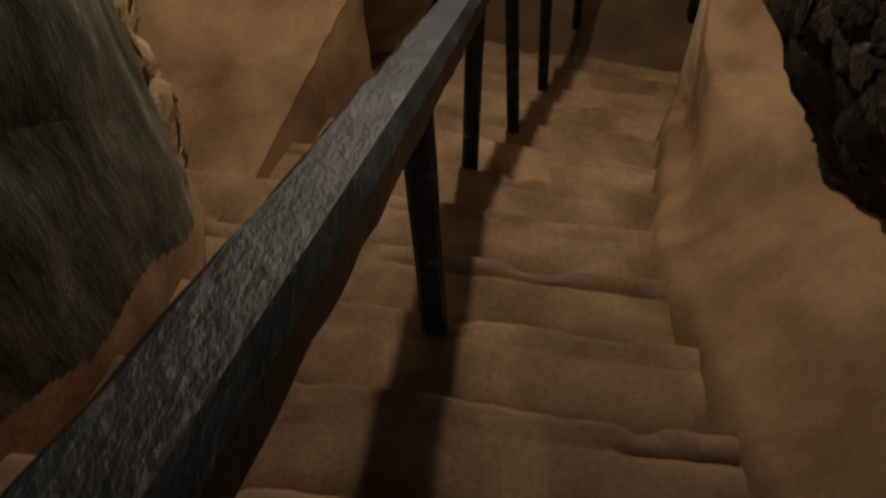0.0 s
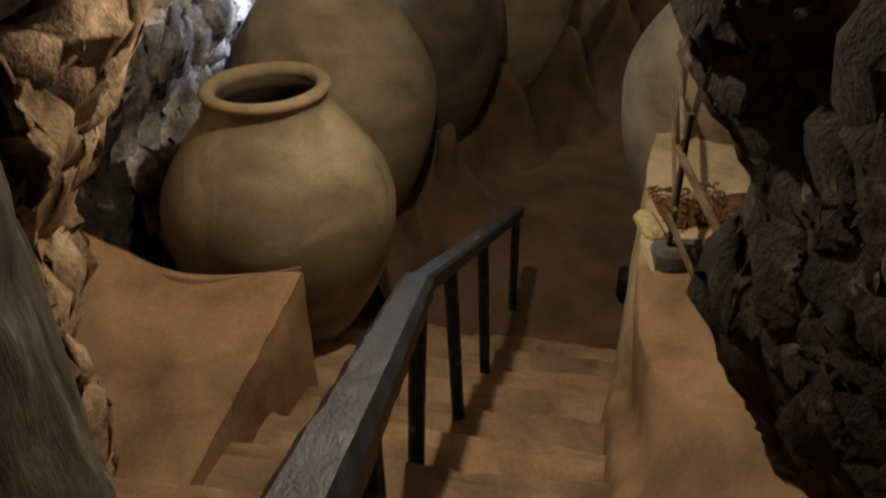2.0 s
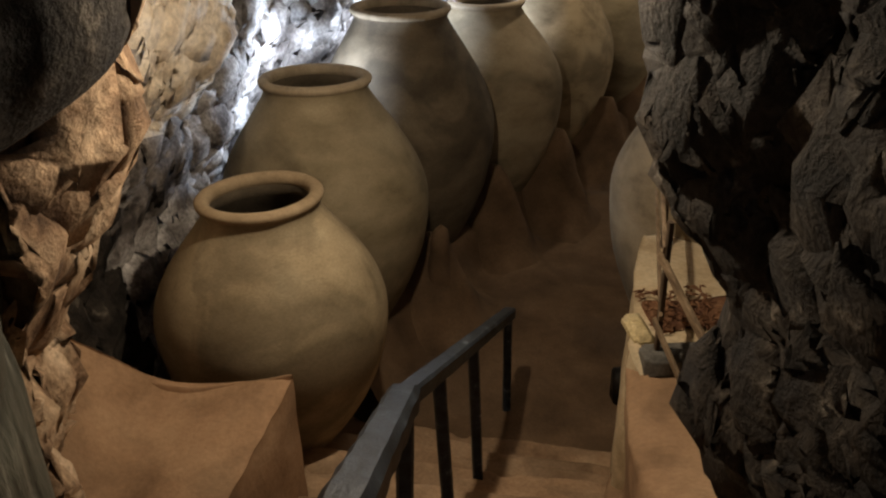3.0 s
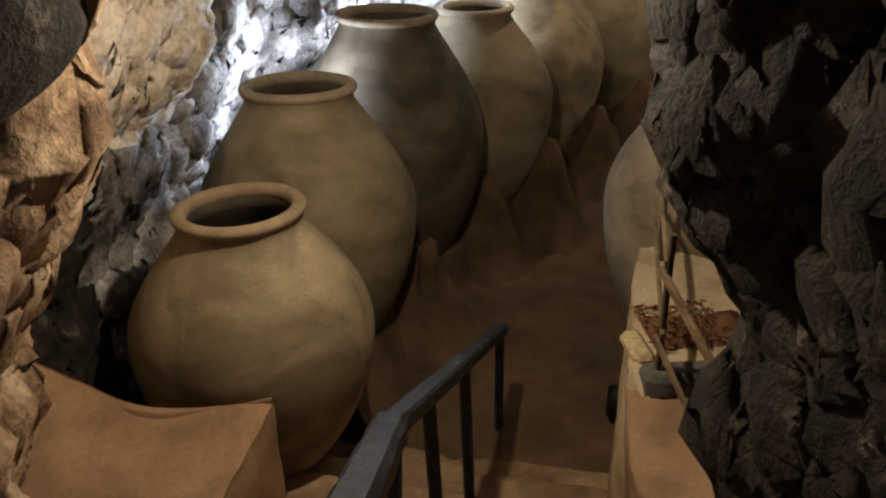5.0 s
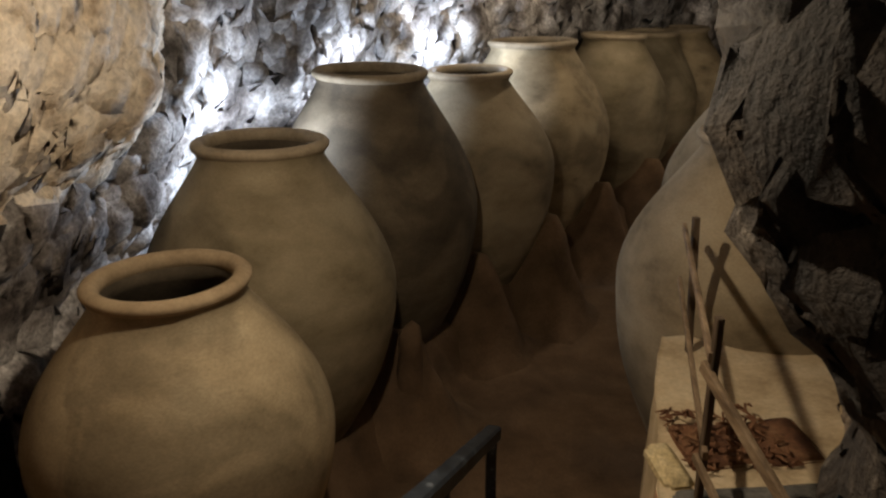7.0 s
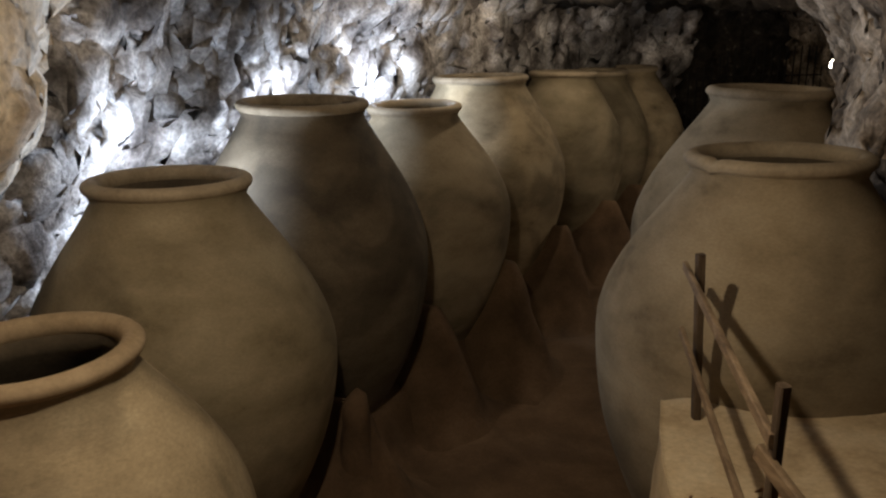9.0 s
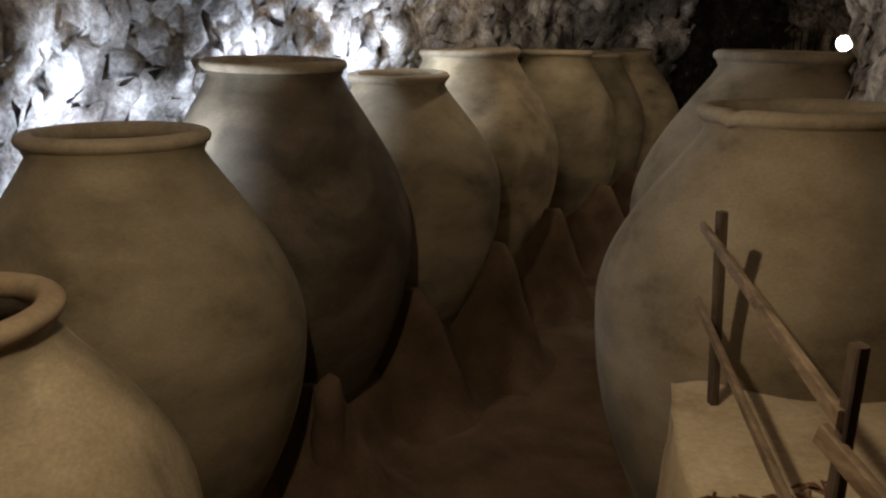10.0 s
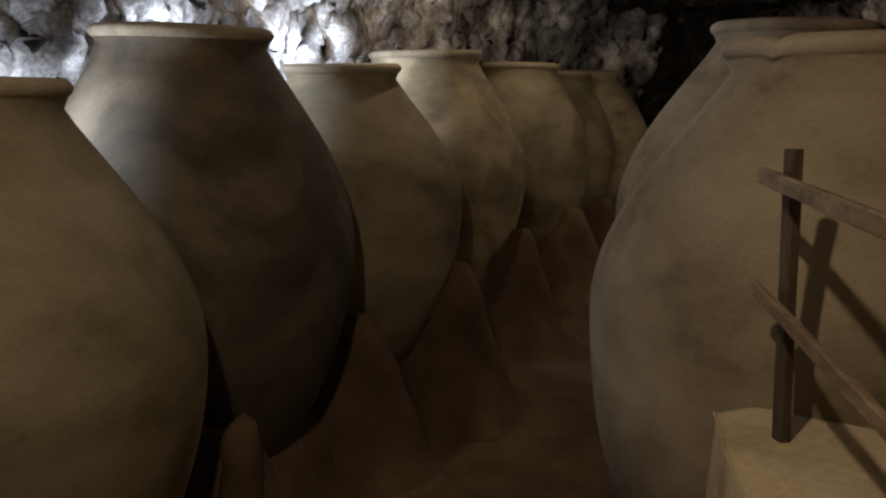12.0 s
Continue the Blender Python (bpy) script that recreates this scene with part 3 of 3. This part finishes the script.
J_TEXT = "large tan clay storage jar with a rounded rim"
jar((-0.37, 5.02), 0.035, 0.358, 0.685, 0.77, -1.78, "squat tan clay storage jar seated behind a plaster buttress", 1, rim=RIM, clay=CLAY_LIT)
jar((-0.125, 6.42), 0.333, 0.403, 0.774, 0.93, FLOOR_Z, "tall tan clay storage jar with stained flanks", 2, clay=CLAY_OLIVE)
jar((0.528, 7.75), 0.567, 0.436, 0.818, 1.05, FLOOR_Z, "tall dark clay storage jar by the rock wall", 3, clay=CLAY_SHADED)
jar((1.405, 8.89), 0.412, 0.383, 0.78, 0.90, FLOOR_Z, J_TEXT, 4)
jar((2.244, 10.31), 0.532, 0.471, 0.857, 1.0, FLOOR_Z, "large warm tan clay storage jar with a rounded rim", 5, clay=CLAY_LIT)
jar((3.575, 11.85), 0.464, 0.413, 0.757, 1.0, FLOOR_Z, "large dark brown clay storage jar with a rounded rim", 6, clay=CLAY_OLIVE)
jar((4.40, 12.98), 0.403, 0.434, 0.758, 1.0, FLOOR_Z, "large dark brown clay storage jar with a rounded rim", 7, clay=CLAY_OLIVE)
jar((5.10, 13.56), 0.403, 0.405, 0.80, 1.0, FLOOR_Z, J_TEXT, 8, clay=CLAY_LIT)
jar((2.656, 5.704), 0.465, 0.405, 0.766, 0.87, FLOOR_Z, "big clay jar with a chipped rim behind the fence", 9, notch=196)
jar((3.541, 7.293), 0.613, 0.40, 0.84, 1.0, FLOOR_Z, "big tan clay jar close to the brown rock", 10)


# ---- plaster bank at the jars' feet ----
AXES = [(-0.37, 5.02), (-0.125, 6.42), (0.528, 7.75), (1.405, 8.89), (2.244, 10.31), (3.575, 11.85), (4.40, 12.98), (5.10, 13.56), (5.8, 14.2)]


def bank_section(s):
    (x, y), (x0, y0), (x1, y1) = glide(AXES, s), glide(AXES, max(s - 0.1, 0)), glide(AXES, s + 0.1)
    d = Vector((x1 - x0, y1 - y0, 0)).normalized()
    r = Vector((d.y, -d.x, 0))
    peak = -1.5 + 0.05 * math.sin(s * 5)
    row = []
    for off, z in ((0.95, -1.93), (0.72, -1.88), (0.60, -1.76), (0.52, -1.62), (0.45, peak - 0.03), (0.36, peak), (0.1, peak + 0.01)):
        row += [x + r.x * off, y + r.y * off, z]
    return tuple(row)


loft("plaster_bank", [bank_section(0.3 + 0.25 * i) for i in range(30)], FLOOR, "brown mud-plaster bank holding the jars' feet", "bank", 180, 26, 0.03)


# the dark floor earth also stands for the shade on these wedges
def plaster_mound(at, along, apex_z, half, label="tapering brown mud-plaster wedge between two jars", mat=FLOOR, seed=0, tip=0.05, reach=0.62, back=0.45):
    """A mud-plaster wedge that fills the gap between two jars: a sharp ridge that runs from the wall side down to the path."""
    d = Vector((along[0], along[1], 0)).normalized()
    r = Vector((d.y, -d.x, 0))
    bm = bmesh.new()
    rows = []
    h = apex_z - FLOOR_Z
    nu, nv = 40, 34
    for i in range(nu + 1):
        u = -1 + 2 * i / nu
        row = []
        for k in range(nv + 1):
            v = -back + (reach + back) * k / nv
            fall = 1 - smoothstep(0.0, reach, v) ** 0.8 if v > 0 else 1.0
            side = max(abs(u) * half - tip * fall, 0) / half
            z = h * fall * max(1 - side, 0) ** 1.9 - 0.02
            p = Vector((0, 0, z)) + d * (u * half) + r * v
            n = Vector(noise.noise_vector(p * 3.2 + Vector((seed, 0, 0)))) * 0.035 + Vector(noise.noise_vector(p * 12)) * 0.007
            row.append(bm.verts.new(p + n * min(1, 0.25 + z * 3)))
        rows.append(row)
    for r0, r1 in zip(rows, rows[1:]):
        for k in range(nv):
            bm.faces.new((r0[k], r1[k], r1[k + 1], r0[k + 1]))
    ob = part("plaster_mound", bm, mat)
    ob.matrix_world = pose(at[0], at[1], FLOOR_Z)
    so = ob.modifiers.new("thickness", "SOLIDIFY")
    so.thickness, so.offset = 0.05, -1
    tagged(ob, label, "mound", "mounds between the jars")


for n, (x, y, top) in enumerate(((1.43, 7.95, -0.98), (2.17, 8.62, -0.86), (2.99, 9.79, -0.90), (4.05, 11.2, -1.0), (4.85, 12.3, -1.05))):
    plaster_mound((x, y), (0.62, 0.78), top, 0.56, seed=n, reach=0.5, back=0.6)
plaster_mound((0.76, 6.70), (0.5, 0.87), -1.08, 0.62, seed=8, reach=0.5, back=0.5)


# pale plaster dimmed by shade; the shade is put into its brown
def plaster_stub(at, top, radius):
    """A blunt rounded plug of plaster that flares out towards the floor."""
    bm = bmesh.new()
    rows, seg, h = [], 26, top - FLOOR_Z
    for i in range(25):
        u = i / 24
        r = (radius + 0.26 * max(0.8 - u, 0) ** 1.8) * (1 - max(u - 0.82, 0) ** 2 / 0.0325) ** 0.5
        row = []
        for k in range(seg):
            a = 2 * math.pi * k / seg
            p = Vector((r * math.cos(a), r * 0.9 * math.sin(a), h * u - 0.03))
            row.append(bm.verts.new(p + Vector(noise.noise_vector(p * 5)) * 0.022 + Vector(noise.noise_vector(p * 19)) * 0.006))
        rows.append(row)
    for r0, r1 in zip(rows, rows[1:]):
        for k in range(seg):
            bm.faces.new((r0[k], r0[(k + 1) % seg], r1[(k + 1) % seg], r1[k]))
    bm.faces.new(rows[-1])
    ob = part("plaster_stub", bm, FLOOR)
    ob.matrix_world = pose(at[0], at[1], FLOOR_Z)
    tagged(ob, "blunt plaster stub wedged against a jar's flank, browned for its shade", "stub")


plaster_stub((0.74, 6.60), -0.94, 0.08)


# ---- fence on the ledge ----
def build_fence():
    fence = thing("wooden_fence", (0, 0, 0), "low rough wooden fence with two rails on the ledge", "fence")
    part("post", bar((2.02, 5.06, -0.51), (1.995, 5.083, 0.196), 0.03, 0.034, 0.06, 10, 0.15, 1), WOOD_DARK, fence)
    part("post", bar((1.60, 3.9, -0.56), (1.585, 3.872, 0.263), 0.025, 0.029, 0.06, 10, 0.15, 2), WOOD_DARK, fence)
    part("rail", bar((1.975, 5.16, 0.13), (1.572, 3.87, 0.125), 0.018, 0.036, 0.05, 16, 0.15, 3), WOOD, fence)
    part("rail", bar((1.965, 5.13, -0.125), (1.578, 3.84, -0.215), 0.018, 0.032, 0.05, 16, 0.15, 4), WOOD, fence)
    part("rail", bar((1.572, 3.92, 0.075), (1.63, 3.2, -0.145), 0.02, 0.045, 0.05, 12, 0.15, 5), WOOD, fence)
    part("rail", bar((1.565, 3.89, -0.245), (1.60, 3.25, -0.445), 0.018, 0.032, 0.05, 12, 0.15, 6), WOOD, fence)


build_fence()


# ---- small things on and by the ledge ----
part("stone_slab", block(1.52, 2.2, 3.82, 3.97, -0.58, -0.43, 0.02, 0.02, cuts=3), STONE).data.update()
tagged(bpy.data.objects["stone_slab"], "dark grey stone slab at the ledge's front edge", "stone")
tagged(part("ochre_stone", block(1.52, 1.63, 4.0, 4.26, -0.50, -0.435, 0.02, 0.02, cuts=2), OCHRE), "yellow ochre stone on the ledge's corner", "stone")


def build_straw():
    rnd = random.Random(4)
    bm = bmesh.new()
    for i in range(150):
        x, y = rnd.uniform(1.66, 2.05), rnd.uniform(4.08, 4.48)
        a, r = rnd.uniform(0, math.pi), rnd.uniform(0.015, 0.04)
        z = -0.455 + rnd.uniform(0, 0.04)
        d, s = Vector((math.cos(a), math.sin(a), rnd.uniform(-0.12, 0.12))) * r, Vector((-math.sin(a), math.cos(a), 0)) * 0.005
        c = Vector((x, y, z))
        v = [bm.verts.new(c + q) for q in (-d - s, -d + s, d + s, d - s, Vector((0, 0, 0.012)))]
        for k in range(4):
            bm.faces.new((v[k], v[(k + 1) % 4], v[4]))
    ob = part("red_leaf_litter", bm, RED, None, "", False)
    tagged(ob, "reddish dry leaf litter lying on the ledge", "leaf litter", kind="stuff")


build_straw()
tagged(part("red_earth", block(1.68, 2.2, 4.12, 4.42, -0.50, -0.458, 0.015, 0.02, cuts=6), RED), "patch of reddish earth spread on the ledge", "earth")
tagged(part("wall_box", block(1.78, 1.92, 5.0, 5.12, -1.62, -1.38, 0.012, 0.004), IRON), "small dark box fixed low on the wall", "box")


# ---- iron grille and lamp at the far end ----
def build_grille():
    g = thing("iron_grille", (7.3, 13.9, FLOOR_Z), "black iron bar grille closing the cave's far end", "grille")
    for i in range(20):
        x = -1.12 + 0.12 * i
        top = 2.18 + 0.36 * smoothstep(-1.1, -0.3, x)
        part("bar", bar((x, 0, 0), (x, 0, top), 0.022, 0.022, 0, 1, 0.2), IRON, g)
    for z in (0.3, 1.55, 2.1):
        part("crossbar", bar((-1.2, 0.025, z), (1.2, 0.025, z), 0.03, 0.02, 0, 1, 0.1), IRON, g)


build_grille()


def build_bulb():
    b = thing("wall_lamp", (5.92, 10.05, 0.575), "lit round white bulb lamp on the rock", "lamp")
    bm = bmesh.new()
    bmesh.ops.create_uvsphere(bm, u_segments=20, v_segments=12, radius=0.075)
    part("bulb", bm, GLOW, b, "glowing white bulb")
    part("bracket", bar((0.03, 0.05, 0.0), (0.45, 0.35, 0.1), 0.03, 0.03, 0, 2, 0.2), IRON, b)


build_bulb()


# ---- roots hanging on the rock wall ----
def build_roots():
    from mathutils.bvhtree import BVHTree
    wall = bpy.data.objects["wall_left"].data
    tree = BVHTree.FromPolygons([v.co for v in wall.vertices], [p.vertices for p in wall.polygons])
    rnd = random.Random(9)
    for n, (y, z0, z1, drift) in enumerate(((5.0, 0.80, -0.15, -0.10), (5.06, 0.62, 0.2, 0.12), (4.9, 0.55, 0.0, 0.1), (5.3, 0.95, 0.55, -0.15))):
        cu = bpy.data.curves.new("root", "CURVE")
        cu.dimensions, cu.bevel_depth, cu.bevel_resolution = "3D", 0.0045 - 0.0006 * n, 2
        sp = cu.splines.new("POLY")
        pts = []
        for i in range(24):
            u = i / 23
            yy, z = y + drift * u + 0.012 * math.sin(u * 9 + n), z0 + (z1 - z0) * u
            hit = tree.ray_cast(Vector((0.3, yy - 0.5, z)), Vector((-1, 0.35, 0)).normalized())
            if hit[0]:
                pts.append(hit[0] + hit[1].normalized() * 0.004 * (1 if hit[1].x > 0 else -1))
        sp.points.add(len(pts) - 1)
        for q, p in zip(sp.points, pts):
            q.co = (*p, 1)
        cu.materials.append(ROOT)
        tagged(new("hanging_root", cu), "thin dark dry root clinging to the rock wall", "root", "roots on the wall")


build_roots()
